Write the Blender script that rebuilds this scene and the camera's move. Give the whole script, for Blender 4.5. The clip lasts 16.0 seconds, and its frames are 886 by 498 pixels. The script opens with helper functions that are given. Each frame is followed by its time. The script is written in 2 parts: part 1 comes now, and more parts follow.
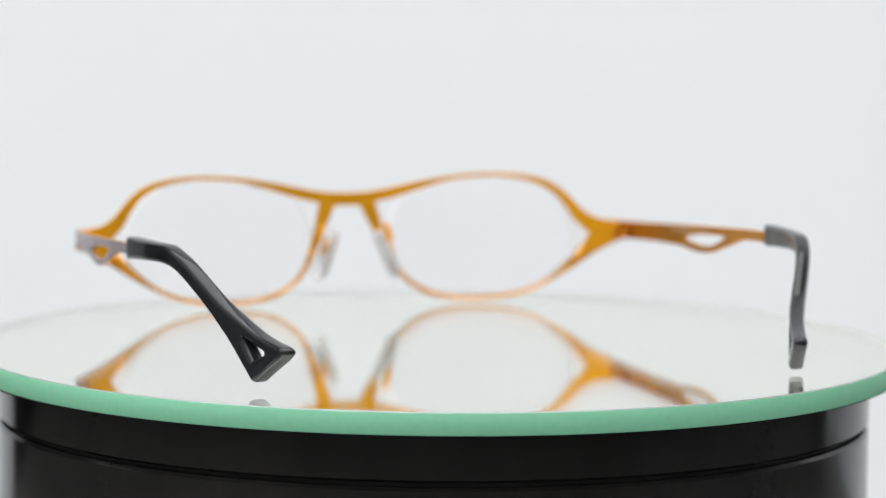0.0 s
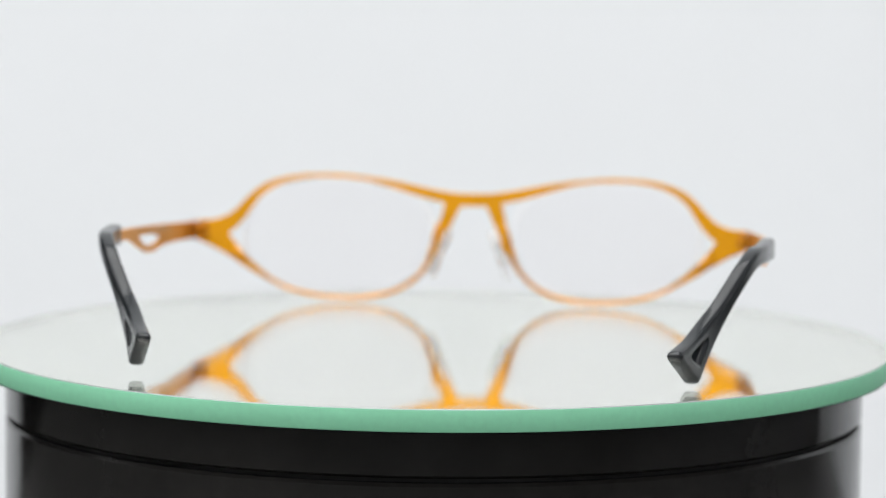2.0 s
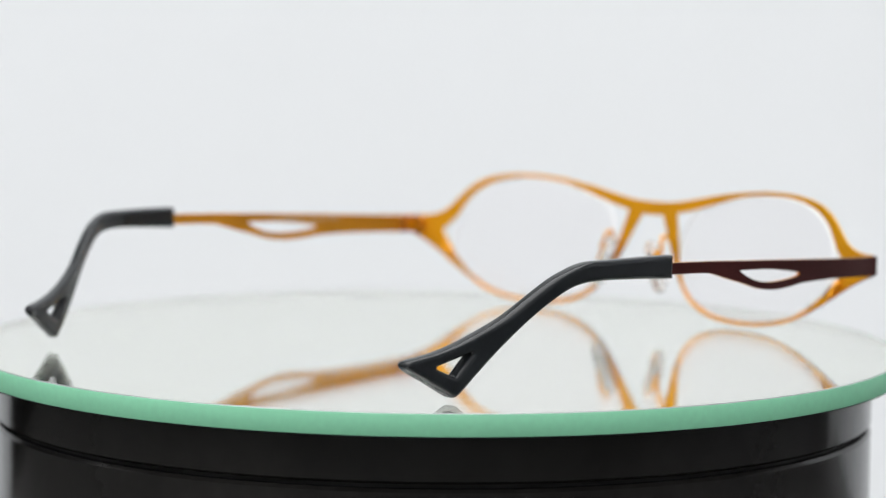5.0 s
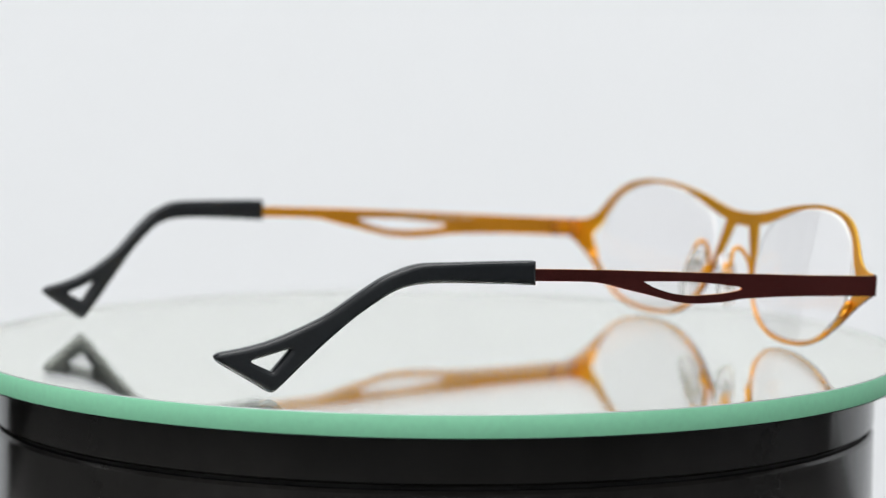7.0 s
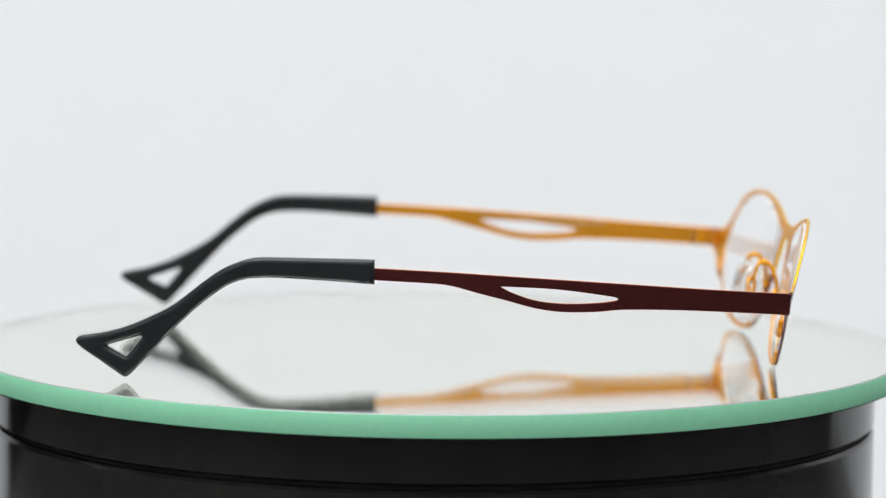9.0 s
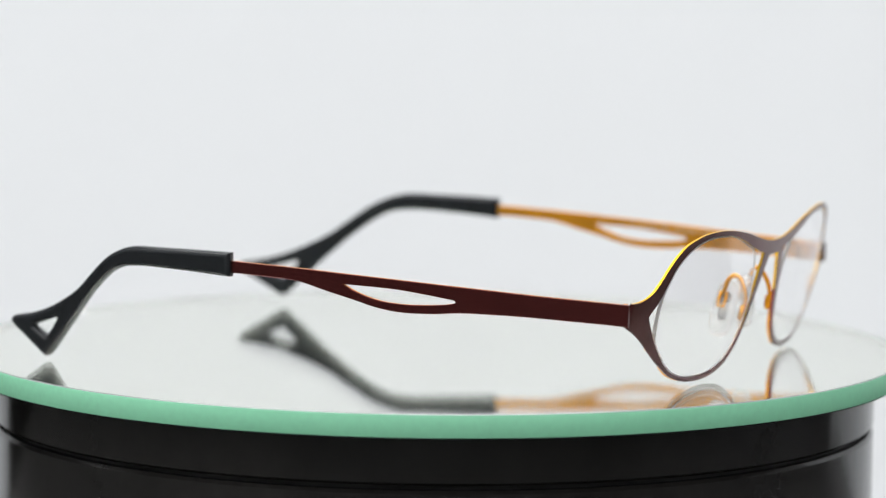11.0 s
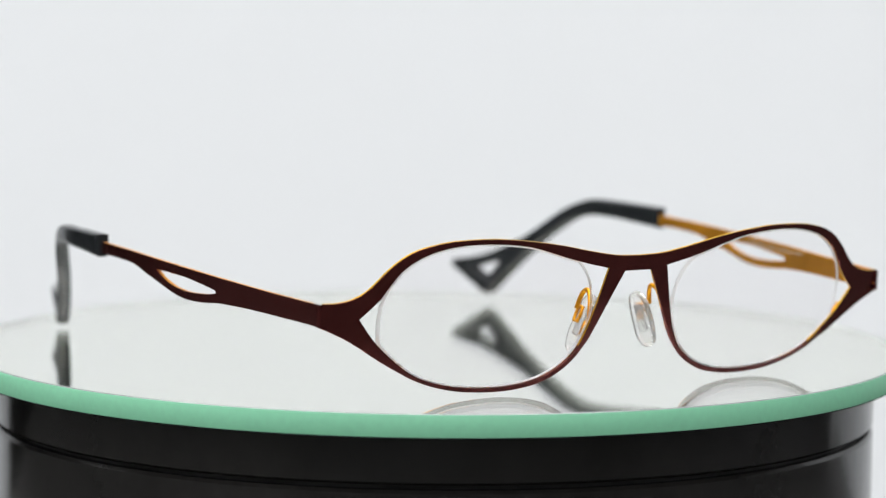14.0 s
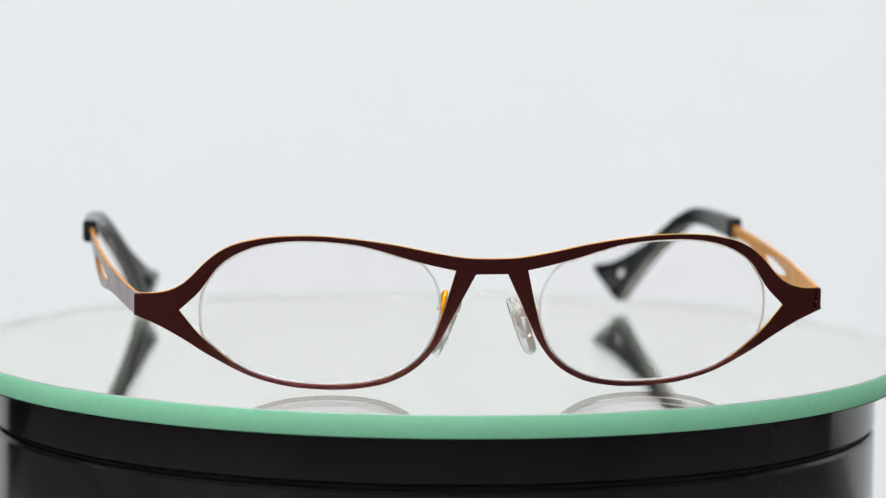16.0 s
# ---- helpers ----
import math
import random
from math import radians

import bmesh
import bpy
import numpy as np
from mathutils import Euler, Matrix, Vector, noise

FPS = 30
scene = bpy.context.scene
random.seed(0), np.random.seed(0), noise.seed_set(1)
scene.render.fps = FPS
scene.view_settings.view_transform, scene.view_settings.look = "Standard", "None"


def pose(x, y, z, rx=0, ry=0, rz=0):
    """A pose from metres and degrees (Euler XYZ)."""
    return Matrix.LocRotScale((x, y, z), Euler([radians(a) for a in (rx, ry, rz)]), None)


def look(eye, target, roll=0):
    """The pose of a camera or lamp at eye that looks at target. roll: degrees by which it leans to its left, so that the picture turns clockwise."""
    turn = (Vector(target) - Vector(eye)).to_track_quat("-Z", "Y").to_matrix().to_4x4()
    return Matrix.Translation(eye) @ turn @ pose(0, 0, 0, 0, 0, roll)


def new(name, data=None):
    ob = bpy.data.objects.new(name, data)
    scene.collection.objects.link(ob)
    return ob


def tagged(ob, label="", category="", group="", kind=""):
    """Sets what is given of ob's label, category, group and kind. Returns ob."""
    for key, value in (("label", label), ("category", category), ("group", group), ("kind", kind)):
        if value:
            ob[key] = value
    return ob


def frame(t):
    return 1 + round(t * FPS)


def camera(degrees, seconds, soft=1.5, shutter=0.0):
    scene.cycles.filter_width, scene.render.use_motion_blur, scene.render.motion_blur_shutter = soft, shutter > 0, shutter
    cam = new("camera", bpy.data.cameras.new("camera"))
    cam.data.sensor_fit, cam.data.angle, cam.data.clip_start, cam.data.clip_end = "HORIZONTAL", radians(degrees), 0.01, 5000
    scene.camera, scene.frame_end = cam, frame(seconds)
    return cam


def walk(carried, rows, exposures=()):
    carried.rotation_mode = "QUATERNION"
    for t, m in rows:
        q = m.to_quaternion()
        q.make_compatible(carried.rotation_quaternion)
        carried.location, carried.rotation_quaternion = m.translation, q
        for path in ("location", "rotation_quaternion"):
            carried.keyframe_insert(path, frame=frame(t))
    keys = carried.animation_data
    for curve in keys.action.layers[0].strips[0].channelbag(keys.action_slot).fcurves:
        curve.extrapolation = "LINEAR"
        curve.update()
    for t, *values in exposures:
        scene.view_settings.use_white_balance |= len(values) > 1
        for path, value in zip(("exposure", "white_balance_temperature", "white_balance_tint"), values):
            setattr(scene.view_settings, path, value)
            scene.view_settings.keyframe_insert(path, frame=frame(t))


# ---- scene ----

# The camera stands before the turntable; its focus breathing shows as a slight slide along the view.
FOV = 15.79
cam = camera(FOV, 16.0, soft=1.2)
EYE = Vector((0.0, -0.7094, 0.0933))
PAN, TILT, ROLL = radians(0.140), radians(-5.810), 0.624
AHEAD = Vector((math.sin(PAN) * math.cos(TILT), math.cos(PAN) * math.cos(TILT), math.sin(TILT)))
SLIDE = ((0.0, -0.004), (0.5, 0.001), (1.0, -0.0145), (1.5, -0.0185), (2.0, -0.0205), (2.5, -0.0208), (3.0, -0.0195),
         (3.5, -0.0010), (4.0, 0.001), (6.5, 0.005), (7.0, 0.0075), (9.0, 0.008), (11.5, 0.006), (13.0, 0.005), (14.5, 0.006), (16.0, 0.009))


def view(s):
    eye = EYE + AHEAD * (s * 0.7094)
    return look(eye, eye + AHEAD, ROLL)


walk(cam, [(t, view(s)) for t, s in SLIDE])
cam.data.dof.use_dof = True
cam.data.dof.focus_distance = 0.634
cam.data.dof.aperture_fstop = 13.5

# ---- light: one big soft overhead bank in a pale studio ----
world = bpy.data.worlds.new("studio_air")
scene.world = world
world.use_nodes = True
world.node_tree.nodes["Background"].inputs["Color"].default_value = (0.9, 0.95, 1.0, 1)
world.node_tree.nodes["Background"].inputs["Strength"].default_value = 0.02


def soft_bank(name, eye, target, wide, high, watts, colour):
    data = bpy.data.lights.new(name, "AREA")
    data.shape, data.size, data.size_y, data.energy, data.color = "RECTANGLE", wide, high, watts, colour
    ob = new(name, data)
    ob.matrix_world = look(eye, target)
    return ob


soft_bank("overhead_softbox", (-0.3, -0.4, 1.95), (-0.3, -0.38, 0.0), 2.4, 2.5, 85.5, (0.995, 0.995, 0.992))
scene.view_settings.exposure = 0.0
scene.cycles.max_bounces, scene.cycles.glossy_bounces = 20, 16


# ---- materials ----
def material(name, colour, rough=0.5, metal=0.0, grain=0.0, grain_size=400.0, stain=0.0, stain_size=20.0, bump=0.0,
             bump_size=900.0, coat=0.0, ior=1.5, gloss=0.5):
    """A principled surface whose colour varies at two scales, with fine relief."""
    mat = bpy.data.materials.new(name)
    mat.use_nodes = True
    nodes, links = mat.node_tree.nodes, mat.node_tree.links
    shade = nodes["Principled BSDF"]
    shade.inputs["Roughness"].default_value = rough
    shade.inputs["Metallic"].default_value = metal
    shade.inputs["Coat Weight"].default_value = coat
    shade.inputs["Coat Roughness"].default_value = 0.2
    shade.inputs["IOR"].default_value = ior
    shade.inputs["Specular IOR Level"].default_value = gloss
    place = nodes.new("ShaderNodeTexCoord")

    def cloud(size, detail):
        n = nodes.new("ShaderNodeTexNoise")
        n.inputs["Scale"].default_value, n.inputs["Detail"].default_value = size, detail
        links.new(place.outputs["Object"], n.inputs["Vector"])
        return n.outputs["Fac"]

    def swing(fac, amount):
        m = nodes.new("ShaderNodeMapRange")
        m.inputs["From Min"].default_value, m.inputs["From Max"].default_value = 0.3, 0.7
        m.inputs["To Min"].default_value, m.inputs["To Max"].default_value = 1 - amount, 1 + amount
        links.new(fac, m.inputs["Value"])
        return m.outputs["Result"]

    both = nodes.new("ShaderNodeMath")
    both.operation = "MULTIPLY"
    links.new(swing(cloud(grain_size, 3.0), grain), both.inputs[0])
    links.new(swing(cloud(stain_size, 2.0), stain), both.inputs[1])
    tone = nodes.new("ShaderNodeVectorMath")
    tone.operation = "SCALE"
    tone.inputs[0].default_value = colour
    links.new(both.outputs[0], tone.inputs["Scale"])
    links.new(tone.outputs["Vector"], shade.inputs["Base Color"])
    wear = nodes.new("ShaderNodeMath")
    wear.operation = "MULTIPLY"
    wear.inputs[1].default_value = rough
    links.new(swing(cloud(stain_size * 3.0, 3.0), 0.15), wear.inputs[0])
    links.new(wear.outputs[0], shade.inputs["Roughness"])
    if bump:
        relief = nodes.new("ShaderNodeBump")
        relief.inputs["Strength"].default_value, relief.inputs["Distance"].default_value = bump, 0.0002
        links.new(cloud(bump_size, 2.0), relief.inputs["Height"])
        links.new(relief.outputs["Normal"], shade.inputs["Normal"])
    return mat


def clear(name, colour, rough=0.0, ior=1.5):
    mat = material(name, colour, rough, ior=ior)
    mat.node_tree.nodes["Principled BSDF"].inputs["Transmission Weight"].default_value = 1.0
    return mat


BROWN = material("brown_enamel", (0.105, 0.0255, 0.0235), 0.22, 0.82, 0.10, 1500.0, 0.08, 60.0, 0.10, 2500.0, gloss=0.20)
ORANGE = material("orange_enamel", (0.76, 0.335, 0.007), 0.42, 0.80, 0.04, 1800.0, 0.06, 80.0, 0.12, 3000.0)
# the orange enamel again, slightly darker: shade on the arms' inside put into the colour
SHADED_ORANGE = material("shaded_orange_enamel", (0.68, 0.29, 0.020), 0.40, 0.85, 0.10, 1800.0, 0.08, 80.0, 0.12, 3000.0)
# orange shifted paler for the front plate's edges, their highlight put into the colour
LIT_EDGE = material("lit_orange_edge", (0.66, 0.38, 0.025), 0.42, 0.85, 0.10, 1800.0, 0.08, 80.0, 0.12, 3000.0)
COPPER = material("copper_orange_metal", (0.74, 0.33, 0.06), 0.26, 0.8, 0.10, 1500.0, 0.1, 90.0, 0.1, 2500.0)
RUBBER = material("charcoal_acetate", (0.014, 0.0165, 0.0185), 0.20, 0.0, 0.08, 900.0, 0.12, 130.0, 0.05, 1800.0, gloss=0.30)
LENS_EDGE = material("ground_lens_edge", (0.96, 0.96, 0.97), 0.30)
LENS_EDGE.node_tree.nodes["Principled BSDF"].inputs["Transmission Weight"].default_value = 0.5
LENS = clear("clear_plastic_lens", (0.992, 0.984, 0.988), 0.0, 1.24)
PAD = material("clear_silicone", (0.985, 0.985, 0.975), 0.03, bump=0.7, bump_size=450.0, ior=1.41)
PRINT = material("pale_print", (0.60, 0.45, 0.30), 0.5, 0.0, 0.1)
GLASS = clear("float_glass", (1.0, 1.0, 0.978), 0.0, 1.52)
SILVER = material("silvering", (0.925, 0.94, 0.905), 0.0, 1.0)
EDGE = material("ground_green_glass", (0.38, 0.93, 0.60), 0.48, 0.0, 0.025, 700.0, 0.03, 14.0, 0.04, 1600.0, gloss=0.12)
EDGE_MASK = material("edge_mask_white", (0.93, 0.95, 0.93), 0.6, 0.0, 0.05)
BEVEL = material("polished_green_bevel", (0.30, 0.35, 0.33), 0.25, 0.0, 0.05)
PAD.node_tree.nodes["Principled BSDF"].inputs["Transmission Weight"].default_value = 0.80
BLACK = material("gloss_black_plastic", (0.0135, 0.0128, 0.012), 0.14, 0.0, 0.1, 300.0, 0.35, 26.0, 0.05, 500.0, gloss=0.24)
GROOVE = material("shadow_gap_black", (0.004, 0.004, 0.004), 0.6)
PAPER = material("white_backdrop_paper", (0.805, 0.826, 0.842), 0.85, 0.0, 0.006, 300.0, 0.01, 3.0, 0.05, 900.0)
TABLE = material("grey_table_laminate", (0.14, 0.14, 0.135), 0.5, 0.0, 0.15, 60.0, 0.25, 6.0)
CLOTH = material("black_felt", (0.012, 0.012, 0.013), 0.95, 0.0, 0.2, 500.0, 0.2, 8.0, 0.3, 1500.0, gloss=0.1)
PLASTER = material("pale_studio_paint", (0.70, 0.70, 0.71), 0.9, 0.0, 0.08, 60.0, 0.1, 2.0, 0.2, 80.0)


# ---- helpers for shapes ----
def part(name, bm, mats, parent=None, label=""):
    """Links a bmesh as one mesh object, under a thing or part if given."""
    bmesh.ops.recalc_face_normals(bm, faces=bm.faces)
    data = bpy.data.meshes.new(name)
    bm.to_mesh(data)
    bm.free()
    for m in mats if isinstance(mats, (list, tuple)) else [mats]:
        data.materials.append(m)
    for f in data.polygons:
        f.use_smooth = True
    ob = new(name, data)
    ob.parent = parent
    if label:
        tagged(ob, label)
    return ob


def sharp(ob, degrees):
    """Keeps the edges steeper than this crisp."""
    bm = bmesh.new()
    bm.from_mesh(ob.data)
    for e in bm.edges:
        e.smooth = not (len(e.link_faces) == 2 and e.calc_face_angle(0) > radians(degrees))
    bm.to_mesh(ob.data)
    bm.free()
    return ob


def spline(points, closed=True, step=5, corners=()):
    """A smooth curve through the points; the corners, by number, stay sharp."""
    n, out = len(points), []
    pts = [Vector(q) for q in points]
    for i in range(n if closed else n - 1):
        a, b = pts[i], pts[(i + 1) % n]
        before = pts[i - 1] if (closed or i) else a - (b - a)
        after = pts[(i + 2) % n] if (closed or i + 2 < n) else b + (b - a)
        ta = (b - a) if i in corners else (b - before) * 0.5
        tb = (b - a) if (i + 1) % n in corners else (after - a) * 0.5
        reach = (b - a).length
        for t, span in ((ta, (b - before).length), (tb, (after - a).length)):
            if t.length > reach * 1.2:
                t *= reach * 1.2 / t.length
        for k in range(step):
            u = k / step
            out.append(a * (2 * u**3 - 3 * u**2 + 1) + ta * (u**3 - 2 * u**2 + u) + b * (3 * u**2 - 2 * u**3) + tb * (u**3 - u**2))
    if not closed:
        out.append(pts[-1])
    return out


def area(loop):
    return sum(a.x * b.y - b.x * a.y for a, b in zip(loop, loop[1:] + loop[:1])) / 2


def inside(q, loop):
    hit = False
    for a, b in zip(loop, loop[1:] + loop[:1]):
        if (a.y > q[1]) != (b.y > q[1]) and q[0] < (b.x - a.x) * (q[1] - a.y) / (b.y - a.y) + a.x:
            hit = not hit
    return hit


def shrunk(loop, d):
    """The loop moved d to its left."""
    out, n = [], len(loop)
    for i in range(n):
        a = (loop[i] - loop[i - 1]).normalized()
        b = (loop[(i + 1) % n] - loop[i]).normalized()
        na, nb = Vector((-a.y, a.x)), Vector((-b.y, b.x))
        m = (na + nb)
        m = m.normalized() if m.length > 1e-6 else na
        out.append(loop[i] + m * min(d / max(m.dot(na), 0.35), d * 2))
    return out


def sheet(outer, holes, thick, bevel, place, front=0, back=1, edge=1):
    """A bent plate in mm: outlines in the plane (u, v), place(u, v, w) gives the point w mm in front of the middle."""
    loops = [outer if area(outer) > 0 else outer[::-1]] + [h if area(h) < 0 else h[::-1] for h in holes]
    h = thick / 2
    if bevel > 0.3:  # rounded edge, with a narrow flat hem inside it
        side = [(bevel + 0.12, h)] + [(bevel * (1 - math.sin(radians(a))), h - bevel * (1 - math.cos(radians(a)))) for a in (0, 30, 60, 90)]
    else:
        side = [(bevel, h), (0.0, h - bevel)]
    caps = [shrunk(q, side[0][0]) for q in loops]
    verts, edges = [], []
    for q in caps:
        k = len(verts)
        verts += [Vector(v) for v in q]
        edges += [(k + i, k + (i + 1) % len(q)) for i in range(len(q))]
    from mathutils.geometry import delaunay_2d_cdt
    v2, _, f2, _, _, _ = delaunay_2d_cdt(verts, edges, [], 0, 1e-5)
    bm = bmesh.new()
    top = [bm.verts.new(place(v.x, v.y, h)) for v in v2]
    low = [bm.verts.new(place(v.x, v.y, -h)) for v in v2]
    for f in f2:
        c = (v2[f[0]] + v2[f[1]] + v2[f[2]]) / 3
        if inside(c, caps[0]) and not any(inside(c, q) for q in caps[1:]):
            bm.faces.new([top[i] for i in f]).material_index = front
            bm.faces.new([low[i] for i in f][::-1]).material_index = back
    k = 0
    for q, c in zip(loops, caps):
        n = len(q)
        rows = [top[k:k + n]]
        for inset, w in side[1:] + [(i, -w) for i, w in side[:0:-1]]:
            rows.append([bm.verts.new(place(v.x, v.y, w)) for v in (shrunk(q, inset) if inset else q)])
        rows.append(low[k:k + n])
        for r in range(len(rows) - 1):
            for i in range(n):
                j = (i + 1) % n
                bm.faces.new((rows[r][i], rows[r + 1][i], rows[r + 1][j], rows[r][j])).material_index = front if r == 0 and bevel < 0.2 else edge
        k += n
    bmesh.ops.delete(bm, geom=[v for v in bm.verts if not v.link_faces], context="VERTS")
    return bm


def turned(profile, steps=160):
    """A solid of revolution round z from (radius, height) pairs."""
    bm = bmesh.new()
    rings = []
    for r, z in profile:
        if r < 1e-6:
            rings.append([bm.verts.new((0, 0, z))])
        else:
            rings.append([bm.verts.new((r * math.cos(2 * math.pi * i / steps), r * math.sin(2 * math.pi * i / steps), z)) for i in range(steps)])
    for a, b in zip(rings, rings[1:]):
        for i in range(steps):
            j = (i + 1) % steps
            if len(a) == 1:
                bm.faces.new((a[0], b[i], b[j]))
            elif len(b) == 1:
                bm.faces.new((a[i], b[0], a[j]))
            else:
                bm.faces.new((a[i], b[i], b[j], a[j]))
    return bm


def tube(points, radius, sides=8, flat=1.0):
    """A round wire along the points, with closed ends."""
    bm = bmesh.new()
    rings, pts = [], [Vector(q) for q in points]
    up = Vector((0.3, 0.2, 1)).normalized()
    for i, q in enumerate(pts):
        d = (pts[min(i + 1, len(pts) - 1)] - pts[max(i - 1, 0)]).normalized()
        a = d.cross(up).normalized()
        b = d.cross(a)
        rings.append([bm.verts.new(q + (a * math.cos(2 * math.pi * k / sides) + b * flat * math.sin(2 * math.pi * k / sides)) * radius) for k in range(sides)])
    for r, s in zip(rings, rings[1:]):
        for k in range(sides):
            bm.faces.new((r[k], r[(k + 1) % sides], s[(k + 1) % sides], s[k]))
    bm.faces.new(rings[0][::-1])
    bm.faces.new(rings[-1])
    return bm


def block(size, m, bevel):
    """A box with rounded edges, in the pose m."""
    bm = bmesh.new()
    bmesh.ops.create_cube(bm, size=1.0)
    bmesh.ops.scale(bm, vec=size, verts=bm.verts)
    bmesh.ops.bevel(bm, geom=bm.edges[:], offset=bevel, segments=2, affect="EDGES")
    bmesh.ops.transform(bm, matrix=m, verts=bm.verts)
    return bm


# ---- the studio ----
def studio():
    # paper backdrop: hangs behind the table and curves forward at both sides
    bm = bmesh.new()
    line = [(-0.66, 0.77), (-0.60, 0.83), (-0.46, 0.895), (-0.2, 0.91), (0.0, 0.905), (0.55, 0.90)]
    line += [(0.55 + 0.45 * math.sin(a), 0.45 + 0.45 * math.cos(a)) for a in [radians(6 * k) for k in range(1, 13)]]
    levels = (-0.95, -0.8, -0.65, -0.5, -0.4, -0.3, -0.2, -0.1, 0.0, 0.1, 0.2, 0.3, 0.4, 0.6, 1.45)
    rows = [[bm.verts.new((x, y - 0.21 * max(0.0, 0.4 - z) ** 2, z)) for z in levels] for x, y in line]
    for a, b in zip(rows, rows[1:]):
        for i in range(len(levels) - 1):
            bm.faces.new((a[i], a[i + 1], b[i + 1], b[i]))
    tagged(part("backdrop", bm, PAPER), "seamless white paper backdrop hanging in a curve behind the turntable", "backdrop", kind="structure")
    # added black felt in shallow folds beside the paper: darkens reflections in drum and arms
    bm = bmesh.new()
    folds = []
    for k in range(73):
        y = 0.40 + k * 0.01
        x = -1.02 + 0.016 * math.sin(y * 38.0) + 0.006 * math.sin(y * 91.0)
        folds.append([bm.verts.new((x + d, y, z)) for d, z in ((0, -0.95), (0, 1.45), (-0.004, 1.45), (-0.004, -0.95))])
    for a, b in zip(folds, folds[1:]):
        for i in range(4):
            bm.faces.new((a[i], a[(i + 1) % 4], b[(i + 1) % 4], b[i]))
    bm.faces.new(folds[0])
    bm.faces.new(folds[-1][::-1])
    tagged(part("curtain", bm, CLOTH), "folded black felt, stand-in for an unseen dark thing beside the paper backdrop", "curtain", kind="structure")
    # table
    tagged(part("ground", block((2.22, 1.86, 0.04), pose(-0.49, -0.57, -0.140), 0.004), TABLE), "grey laminate studio table top under the turntable", "table top", kind="structure")
    # plain unseen walls added to close the studio, pale for bounce light and reflections
    for name, size, at in (("wall_north", (3.6, 0.1, 3.2), (0, 1.65, 0.6)), ("wall_south", (3.6, 0.1, 3.2), (0, -1.95, 0.6)),
                           ("wall_east", (0.1, 3.5, 3.2), (1.75, -0.15, 0.6)), ("wall_west", (0.1, 3.5, 3.2), (-1.75, -0.15, 0.6)),
                           ("floor", (3.6, 3.7, 0.1), (0, -0.15, -1.05)), ("ceiling", (3.6, 3.7, 0.1), (0, -0.15, 2.25))):
        tagged(part(name, block(size, pose(*at), 0.002), PLASTER), "added unseen pale painted studio " + name.split("_")[0], name.split("_")[0], kind="structure")


studio()

# ---- the turntable and its mirror ----
R_DISC, T_DISC = 0.1032, 0.00471
R_BASE = 0.0972


def turntable():
    base = tagged(new("turntable_base"), "glossy black cylindrical turntable base with a seam line round it", "turntable")
    top = -T_DISC - 0.0004
    seam = -0.0153
    sharp(part("drum", turned([(0, seam - 0.0007), (R_BASE - 0.0006, seam - 0.0007), (R_BASE, seam - 0.0014), (R_BASE, -0.1125), (R_BASE - 0.0015, -0.114), (0, -0.114)], 200), BLACK, base, "black plastic drum"), 30)
    part("shadow_gap", turned([(R_BASE - 0.0022, seam + 0.0006), (R_BASE - 0.0022, seam - 0.0008)], 200), GROOVE, base)
    sharp(part("top_ring", turned([(0, top), (R_BASE - 0.0008, top), (R_BASE, top - 0.0008), (R_BASE, seam + 0.0009), (R_BASE - 0.0006, seam + 0.0003), (0, seam + 0.0003)], 200), BLACK, base, "black turning plate"), 30)
    for k in range(3):
        a = radians(30 + 120 * k)
        part("foot", turned([(0, 0.0045), (0.010, 0.0045), (0.010, 0.0008), (0.009, 0), (0, 0)], 24), GROOVE, base).matrix_basis = pose(0.075 * math.cos(a), 0.075 * math.sin(a), -0.1185)
    return base


def mirror_disc():
    disc = tagged(new("mirror_disc"), "round mirror with a ground green glass edge lying on the turntable", "mirror")
    c = 0.00022
    part("glass_face", turned([(0, 0), (R_DISC - c, 0)], 256), GLASS, disc, "clear polished glass face")
    sharp(part("bevel", turned([(R_DISC - c, 0), (R_DISC, -c)], 256), BEVEL, disc, "thin polished bevel"), 20)
    part("glass_edge", turned([(R_DISC, -c), (R_DISC, -T_DISC + c), (R_DISC - c, -T_DISC)], 256), EDGE, disc, "satin ground green edge")
    # added pale ring: keeps the far rim from showing green and dark through the face
    part("edge_mask", turned([(R_DISC - 0.0004, -0.0001), (R_DISC - 0.0004, -T_DISC + 0.0001)], 128), EDGE_MASK, disc, "added pale ring that hides the green edge from inside the glass")
    part("silvering", turned([(R_DISC - c, -T_DISC), (0, -T_DISC)], 256), SILVER, disc, "silver mirror backing")
    part("back_paint", turned([(R_DISC - c, -T_DISC - 0.0002), (0, -T_DISC - 0.0002)], 128), GROOVE, disc, "dark protective paint under the mirror")
    return disc


base = turntable()
disc = mirror_disc()

# ---- the spectacles, in mm: x to the wearer's right, y ahead, z up ----
MM = 0.001
TOP = ((0, 27.2), (5.3, 27.4), (11.5, 28.4), (18.8, 29.9), (25.9, 31.0), (33, 31.7), (38, 31.8), (43, 31.6), (46.5, 31.1), (50.5, 30.1),
       (53.8, 28.4), (56.6, 26.0), (58.9, 23.5), (61, 21.7), (63.4, 20.6), (66.2, 20.1), (69.6, 20.1))
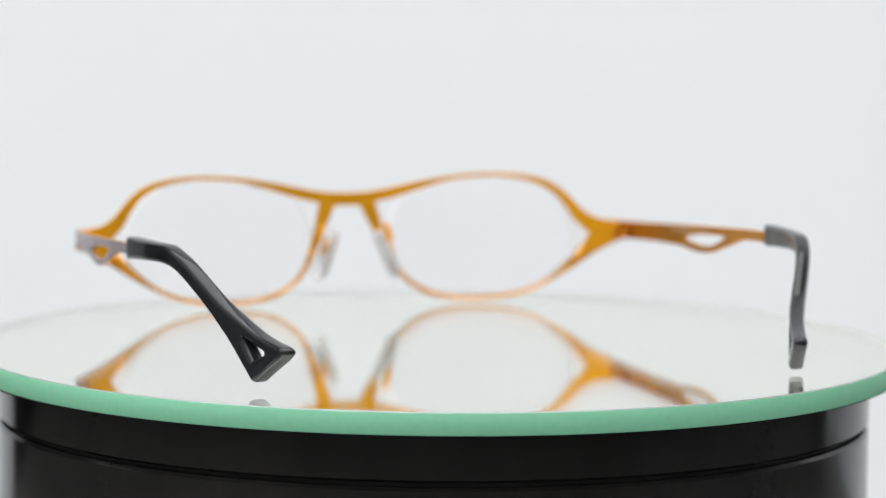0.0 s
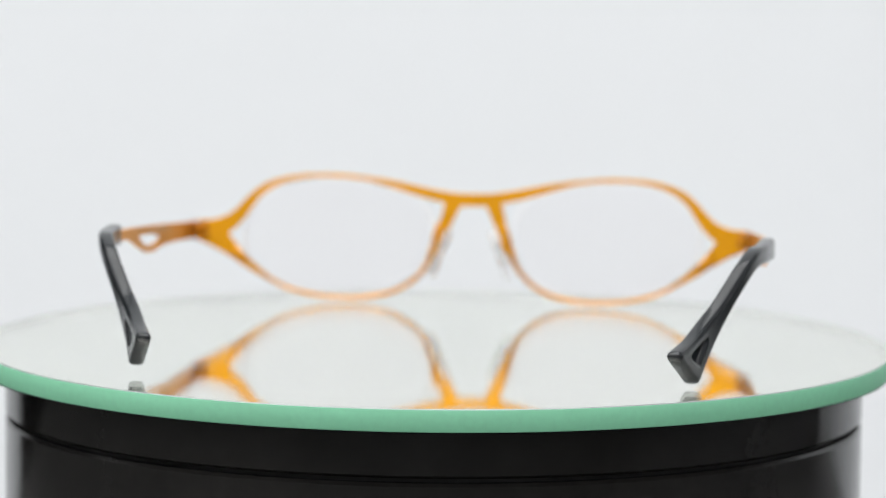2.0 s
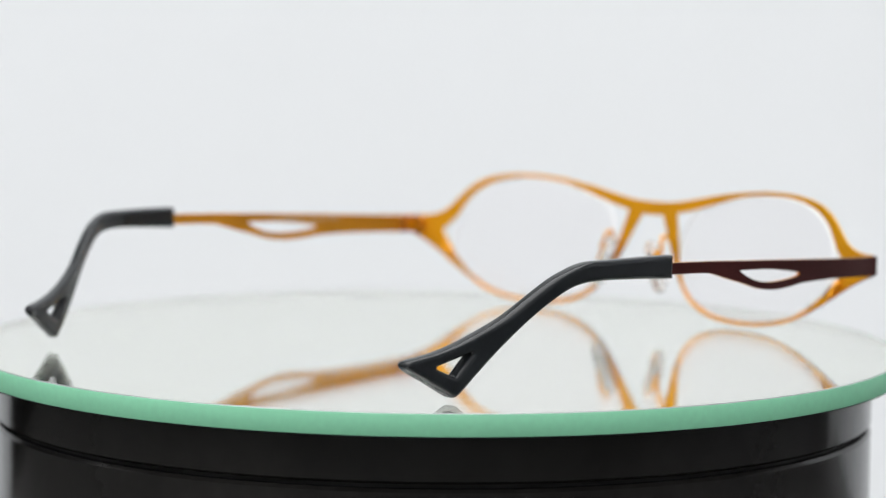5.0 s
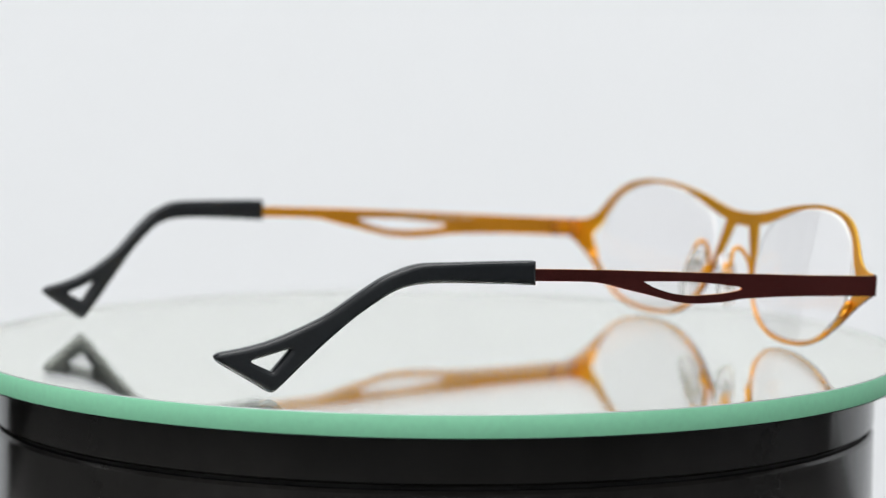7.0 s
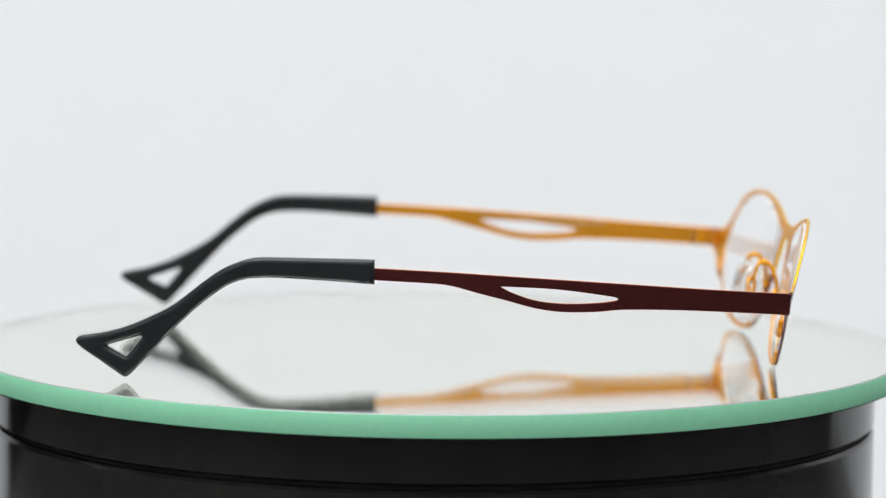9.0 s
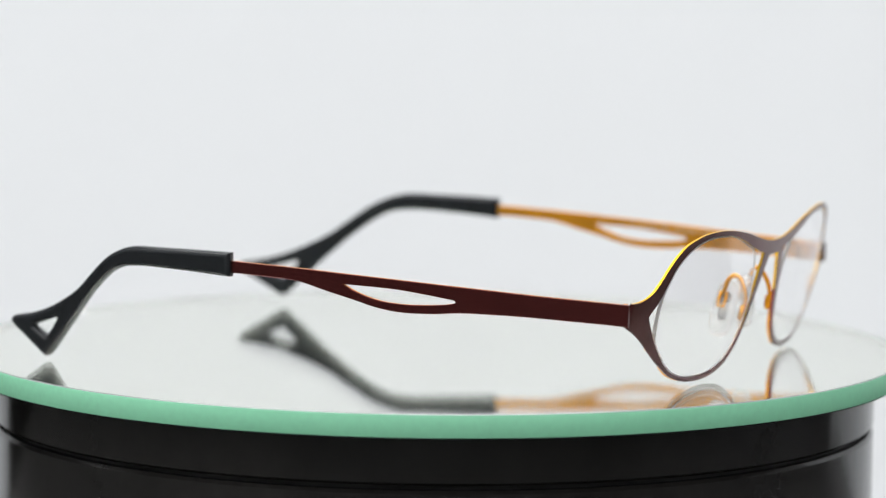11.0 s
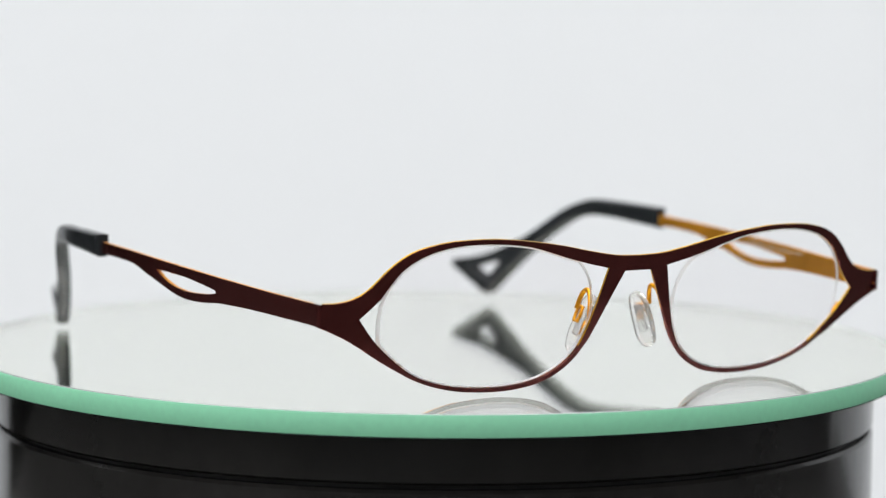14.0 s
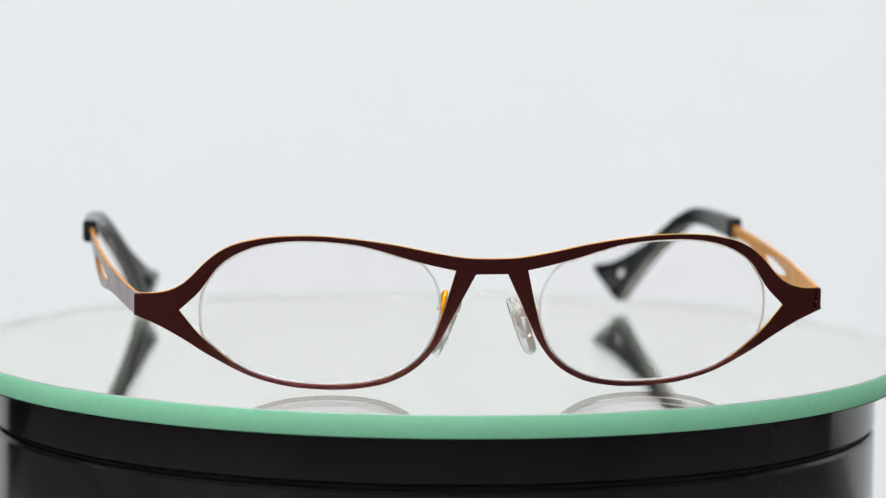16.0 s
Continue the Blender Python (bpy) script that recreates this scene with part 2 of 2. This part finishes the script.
LOW = ((69.7, 15.6), (64.8, 13.4), (60.4, 10.9), (56.2, 8.2), (52.5, 6.1), (48.5, 4.0), (44.2, 2.4), (39, 1.2), (34.6, 0.75),
       (30, 0.6), (25.2, 0.9), (20, 1.95), (15.8, 4.0), (12.8, 6.5), (10.2, 9.9), (8.4, 13.4), (6.2, 18.0), (3.2, 24.1))
EYEHOLE = ((7.2, 24.85), (12, 25.9), (17.2, 27.3), (22.8, 29.0), (27, 30.0), (33.5, 30.7), (40.5, 30.7), (46.4, 29.7), (50.5, 28.0), (53.6, 25.7),
           (56.0, 22.4), (57.6, 20.1), (61.1, 16.7), (57.5, 12.2), (54.2, 9.1), (50.1, 5.9), (45.7, 3.7), (39, 2.05), (30.4, 1.5), (23, 2.2),
           (17.6, 4.1), (13.6, 7.1), (11.3, 10.7), (9.5, 15.9))


def front_y(x, z):
    return 77.9 - 6.5 * (x / 66.0) ** 2 + 0.21 * (z - 24.0)


def on_front(x, z, w):
    return Vector((x, front_y(x, z) + w, z - 0.21 * w)) * MM


def front(glasses):
    half = spline(TOP, False, 4)[:-1] + spline(LOW[:-1], False, 4) + [Vector(LOW[-1])]
    mirrored = [Vector((-q.x, q.y)) for q in reversed(half) if q.x > 0.01]
    hole = spline(EYEHOLE, True, 5, (0, 12))
    holes = [hole, [Vector((-q.x, q.y)) for q in reversed(hole)]]
    plate = part("front_frame", sheet(half + mirrored, holes, 0.60, 0.08, on_front, 0, 1, 2), [BROWN, ORANGE, LIT_EDGE], glasses, "brown enamel front, orange behind")
    for f in plate.data.polygons:
        if abs(f.center.x) > 0.0690 or (0.012 < abs(f.center.x) < 0.050 and f.center.z < 0.012 and abs(f.normal.y) < 0.8) or (f.normal.z < -0.12 and abs(f.normal.y) < 0.93 and f.center.z < 0.016):
            f.material_index = 0
    sharp(plate, 40)
    for s in (1, -1):
        lens(glasses, s)
        # the rim's inner flange, behind the lens groove
        flange = [Vector((33.5 + (q.x - 33.5) * 1.012, 16.2 + (q.y - 16.2) * 1.02)) for q in spline(EYEHOLE[15:-1], False, 4)]
        part("rim_flange", tube([on_front(s * q.x, q.y - 0.30, -0.62) for q in flange], 0.00034, 8), ORANGE, plate, "thin orange flange behind the groove")
        nose_pad(glasses, s)
        # small raised lock that clamps the rim
        m = Matrix.Translation(on_front(s * 58.1, 11.3, -0.75)) @ pose(0, 0, 0, 0, s * -44, 0)
        part("rim_lock", block((0.0048, 0.0013, 0.0014), m, 0.0002), SHADED_ORANGE, plate, "bright folded lock tab")


def lens(glasses, s):
    rim = [q - Vector((33.5, 16.2)) for q in spline(EYEHOLE, True, 5, (0, 12))]

    def reach(way):
        best = 99.0
        for p, q in zip(rim, rim[1:] + rim[:1]):
            d = q - p
            k = way.x * d.y - way.y * d.x
            if abs(k) > 1e-9:
                far, u = (p.x * d.y - p.y * d.x) / k, (p.x * way.y - p.y * way.x) / k
                if far > 0 and -1e-6 <= u <= 1 + 1e-6:
                    best = min(best, far)
        return best

    ring = []
    for k in range(128):
        a = 2 * math.pi * (k + 0.5) / 128
        c, n = math.cos(a), math.sin(a)
        oval = Vector((23.8 * math.copysign(abs(c) ** 0.86, c), 15.6 * math.copysign(abs(n) ** 0.86, n)))
        way = oval.normalized()
        oval = way * min(oval.length, reach(way) + 0.03)
        ring.append(Vector((s * (33.5 + oval.x), 16.2 + oval.y)))
    if area(ring) < 0:
        ring = ring[::-1]
    bm = bmesh.new()
    rows = []
    steps = (0.0, 0.2, 0.4, 0.6, 0.8, 0.95, 1.0)
    mid = Vector((s * 33.5, 16.2))
    for w, order in ((0.40, steps), (-0.50, steps[::-1])):
        for f in order:
            g = f * 0.977
            if f == 0:
                rows.append([bm.verts.new(on_front(mid.x, mid.y, w - 0.2))])
            else:
                rows.append([bm.verts.new(on_front(*(mid + (q - mid) * g), w - 0.2)) for q in ring])
        if w > 0:
            rows.append([bm.verts.new(on_front(*q, -0.30)) for q in ring])
    for k, (a, b) in enumerate(zip(rows, rows[1:])):
        n = max(len(a), len(b))
        rim = 1 if k in (6, 7) else 0
        for i in range(n):
            j = (i + 1) % n
            if len(a) == 1:
                bm.faces.new((a[0], b[i], b[j]))
            elif len(b) == 1:
                bm.faces.new((a[i], b[0], a[j]))
            else:
                bm.faces.new((a[i], b[i], b[j], a[j])).material_index = rim
    sharp(part("lens", bm, [LENS, LENS_EDGE], glasses, "clear demo lens with a bevelled edge"), 25)


def nose_pad(glasses, s):
    # pad arm: a thin bent wire that leaves the rim, arches back and ends in a small open box
    line = spline([(s * 10.0, 74.7, 12.6), (s * 9.3, 74.3, 16.6), (s * 8.5, 73.0, 19.3), (s * 8.2, 71.6, 19.9), (s * 8.5, 70.4, 18.9), (s * 9.15, 69.5, 16.0)], False, 6)
    arm = part("pad_arm", tube([q * MM for q in line], 0.00044, 10, 1.15), ORANGE, glasses, "thin orange bent wire pad arm")
    part("arm_bracket", block((0.0010, 0.0014, 0.0034), pose(s * 0.0104, 0.0740, 0.0124, -10, s * -18, 0), 0.0003), ORANGE, arm)
    # pad: a flat clear drop with squared ends; the two have swivelled a little on their mounts
    long = Vector((s * -4.5, 1.5, 11.5)).normalized()
    wide = Vector((0.10 if s > 0 else 0.28, -0.96, 0.0))
    wide = (wide - long * wide.dot(long)).normalized()
    thin = long.cross(wide)
    if thin.x * s < 0:
        thin = -thin
    mid = Vector((s * 7.6, 69.3, 12.7))
    hub = mid + long * 1.6 + wide * 0.5 + thin * 1.5
    loop = [hub + long * u + wide * v for u, v in ((1.6, 0), (1.5, 0.6), (0, 0.7), (-1.5, 0.6), (-1.5, -0.6), (0, -0.7), (1.5, -0.6), (1.6, 0))]
    part("mount_loop", tube([q * MM for q in loop], 0.00038, 8), ORANGE, arm, "small open orange mount")
    bar = Matrix((wide, thin, long)).transposed().to_4x4()
    core = block((0.0017, 0.0021, 0.0062), Matrix.Translation((mid + thin * 0.15 + long * 0.4) * MM) @ bar, 0.0003)
    part("pad_stud", core, PAD, arm, "clear pad stud")
    drop = spline([(6.0, -1.1), (6.3, 0), (6.0, 1.1), (4.9, 1.9), (2.0, 2.35), (-2.0, 2.45), (-4.6, 2.1), (-5.9, 1.2), (-6.3, 0), (-5.9, -1.2), (-4.6, -2.1), (-2.0, -2.45), (2.0, -2.35), (4.9, -1.9)], True, 4)

    def on_pad(u, v, w):
        return (mid + long * u + wide * v - thin * (w + 0.008 * u * u + 0.03 * v * v - 0.3)) * MM

    bm = sheet(drop, [], 1.7, 0.5, on_pad, 0, 0, 0)
    sharp(part("nose_pad", bm, PAD, glasses, "clear silicone nose pad"), 50)


# temple: outlines along y (ahead) and z
ARM = ((69.9, 19.9), (52, 20.9), (35.6, 22.0), (11.6, 23.5), (1.9, 24.1), (-12.8, 24.8), (-20, 24.9), (-20, 22.6), (-12.8, 22.4), (-2.5, 21.9), (2, 21.4), (7.6, 19.9), (13.2, 18.5),
       (18.8, 17.0), (24.5, 16.3), (31.2, 16.4), (35.7, 16.8), (47.1, 16.7), (58.5, 16.2), (69.7, 15.6))
SLOT = ((11.5, 21.4), (18, 21.15), (24.4, 20.7), (34.4, 19.35), (35.1, 18.9), (34.4, 18.6), (31.2, 18.2), (24.4, 18.0), (18.8, 18.6), (14.3, 20.0))
TIP = ((-13.3, 26.5), (-20.2, 26.6), (-31.7, 26.6), (-37.3, 26.4), (-41.5, 25.0), (-44.5, 23.4), (-48.2, 20.6), (-53.5, 16.3), (-58.5, 13.4), (-63.5, 11.1), (-68, 9.7), (-72.0, 8.9), (-73.6, 8.5), (-74.2, 7.6),
       (-73.2, 6.4), (-69.5, 4.1), (-66, 1.9), (-64, 0.75), (-62.6, 1.5), (-58.5, 5.9), (-53.7, 11.1), (-48.2, 16.5), (-42.8, 20.6), (-39.5, 22.0), (-36.2, 22.5), (-31.6, 22.6), (-22, 22.2), (-13.3, 21.65))
TIP_HOLE = ((-67.5, 7.05), (-67.1, 7.25), (-60.8, 9.3), (-60.35, 9.2), (-60.4, 8.9), (-63.3, 5.25), (-63.7, 5.0), (-64.15, 5.15), (-67.4, 6.7))
BOW = ((-80, 55.8), (-73, 57.7), (-64, 60.7), (-60, 62.1), (-54.7, 64.6), (-49, 67.7), (-45, 69.8), (-40, 71.8), (-30, 73.8), (-13, 75.0), (11, 74.6), (34, 73.3), (55, 71.1), (69, 69.3))


def bow_x(y):
    for (y0, x0), (y1, x1) in zip(BOW, BOW[1:]):
        if y <= y1:
            u = (y - y0) / (y1 - y0)
            return x0 + (x1 - x0) * u
    return BOW[-1][1]


def soft_bow(y):
    return sum(bow_x(y + d) for d in (-3, -1.5, 0, 1.5, 3)) / 5


def temple(glasses, s):
    """One side arm; the wearer's other arm is its mirror image, closed by a trifle more."""
    m = (pose(0.0693, 0.069, 0.0175) @ pose(0, 0, 0, 0, 0, -0.75) @ pose(-0.0693, -0.069, -0.0175)) if s > 0 else (pose(-0.0687, 0.0696, 0.0175) @ pose(0, 0, 0, 0.0, 0, 1.35) @ pose(0.0693, -0.069, -0.0175))

    def place(y, z, w):
        return m @ (Vector((s * (soft_bow(y) + w), y, z)) * MM)

    # the wearer's left tip is bent up a little
    lift = pose(0, -0.0133, 0.024) @ pose(0, 0, 0, -1.1 if s < 0 else 0.0) @ pose(0, 0.0133, -0.024)

    def tip_place(y, z, w):
        return m @ lift @ (Vector((s * (soft_bow(y) + w + 0.3), y, z)) * MM)

    def fine(loop, reach):
        out = []
        for a, b in zip(loop, loop[1:] + loop[:1]):
            n = max(1, int((b - a).length / reach))
            out += [a.lerp(b, k / n) for k in range(n)]
        return out

    arm = part("temple_arm", sheet(fine(spline(ARM, True, 3, (0, 5, 6, 7, 8, 19)), 2.0), [spline(SLOT, True, 4, (0,))], 0.9, 0.1, place), [BROWN, SHADED_ORANGE], glasses, "brown enamel arm, orange inside, with a slot")
    for f in arm.data.polygons:
        if f.center.y > 0.0688:
            f.material_index = 0
    sharp(arm, 40)
    tip = part("temple_tip", sheet(fine(spline(TIP, True, 3, (0, 27)), 2.0), [spline(TIP_HOLE, True, 2)], 3.3, 0.92, tip_place), [RUBBER, RUBBER], glasses, "charcoal tip with a triangular hole")
    sharp(tip, 55)
    # pale print inside the arm, too small to read
    bm = bmesh.new()
    y = 42.0
    for word in (5, 9, 1, 4, 7, 2):
        for k in range(word):
            wide, high = 0.34 + 0.16 * ((k * 7 + word) % 3) / 2, 0.62 + 0.22 * ((k * 5 + word) % 4 == 0)
            z = 20.4 + (36.0 - y) * 0.066 if y < 36 else 20.4
            corners = [place(yy, zz, -0.47) for yy, zz in ((y, z), (y - wide, z), (y - wide, z + high), (y, z + high))]
            bm.faces.new([bm.verts.new(q) for q in corners])
            y -= wide + 0.24
        y -= 0.55
    part("printed_line", bm, PRINT, arm, "pale worn print")
    # hinge: three knuckles with a screw behind the corner, and a leaf with a raised plate along the arm
    hub = m @ pose(s * 0.0674, 0.0683, 0.0178)
    ring = [(0, -0.5), (0.68, -0.5), (0.82, -0.38), (0.82, 0.38), (0.68, 0.5), (0, 0.5)]
    for k in (-1, 0, 1):
        knuckle = turned([(r * MM, h * MM * 1.08) for r, h in ring], 20)
        bmesh.ops.transform(knuckle, matrix=hub @ pose(0, 0, k * 0.00118), verts=knuckle.verts)
        sharp(part("hinge_knuckle", knuckle, COPPER if k else ORANGE, glasses, "small orange metal hinge knuckle"), 30)
    head = turned([(r * MM, h * MM) for r, h in ((0, -0.12), (0.5, -0.12), (0.55, 0), (0.42, 0.16), (0, 0.16))], 16)
    bmesh.ops.transform(head, matrix=hub @ pose(0, 0, 0.0019), verts=head.verts)
    sharp(part("hinge_screw", head, COPPER, glasses, "tiny hinge screw"), 30)
    leaf = block((0.0006, 0.0046, 0.0036), m @ pose(s * 0.0688, 0.0649, 0.0178, 1, 0, s * 6), 0.00012)
    leaf = sharp(part("hinge_leaf", leaf, COPPER, glasses, "copper hinge leaf"), 30)
    lug = block((0.0009, 0.0026, 0.0028), m @ pose(s * 0.0682, 0.0654, 0.0178, 1, 0, s * 6), 0.0003)
    sharp(part("hinge_lug", lug, ORANGE, leaf, "raised orange lug"), 30)


def spectacles():
    glasses = tagged(new("spectacles"), "brown and orange metal spectacles with clear lenses and charcoal tips", "glasses")
    front(glasses)
    for s in (1, -1):
        temple(glasses, s)
    return glasses


glasses = spectacles()


# ---- what moves: mirror and spectacles turn together, once in about 31 s ----
def motions():
    drift = ((0, -0.15), (1, -0.05), (2, 0.08), (4, 0.2), (6.5, 0.12), (8, 0.0), (9, -0.2), (12, -0.15), (14, -0.02), (15, 0.1), (16, 0.28))

    def heading(t):
        for (t0, d0), (t1, d1) in zip(drift, drift[1:]):
            if t <= t1:
                break
        u = (t - t0) / (t1 - t0)
        return 14.50 - 11.7775 * t + d0 + (d1 - d0) * u

    times = [0.5 * k for k in range(33)]
    walk(disc, [(t, pose(0, 0, 0, 0, 0, heading(t))) for t in times])
    rest = pose(0, 0, 0, 0, 0, 2.8) @ pose(0.00112, 0, 0)
    walk(glasses, [(t, pose(0, 0, 0, 0, 0, heading(t)) @ rest) for t in times])


motions()
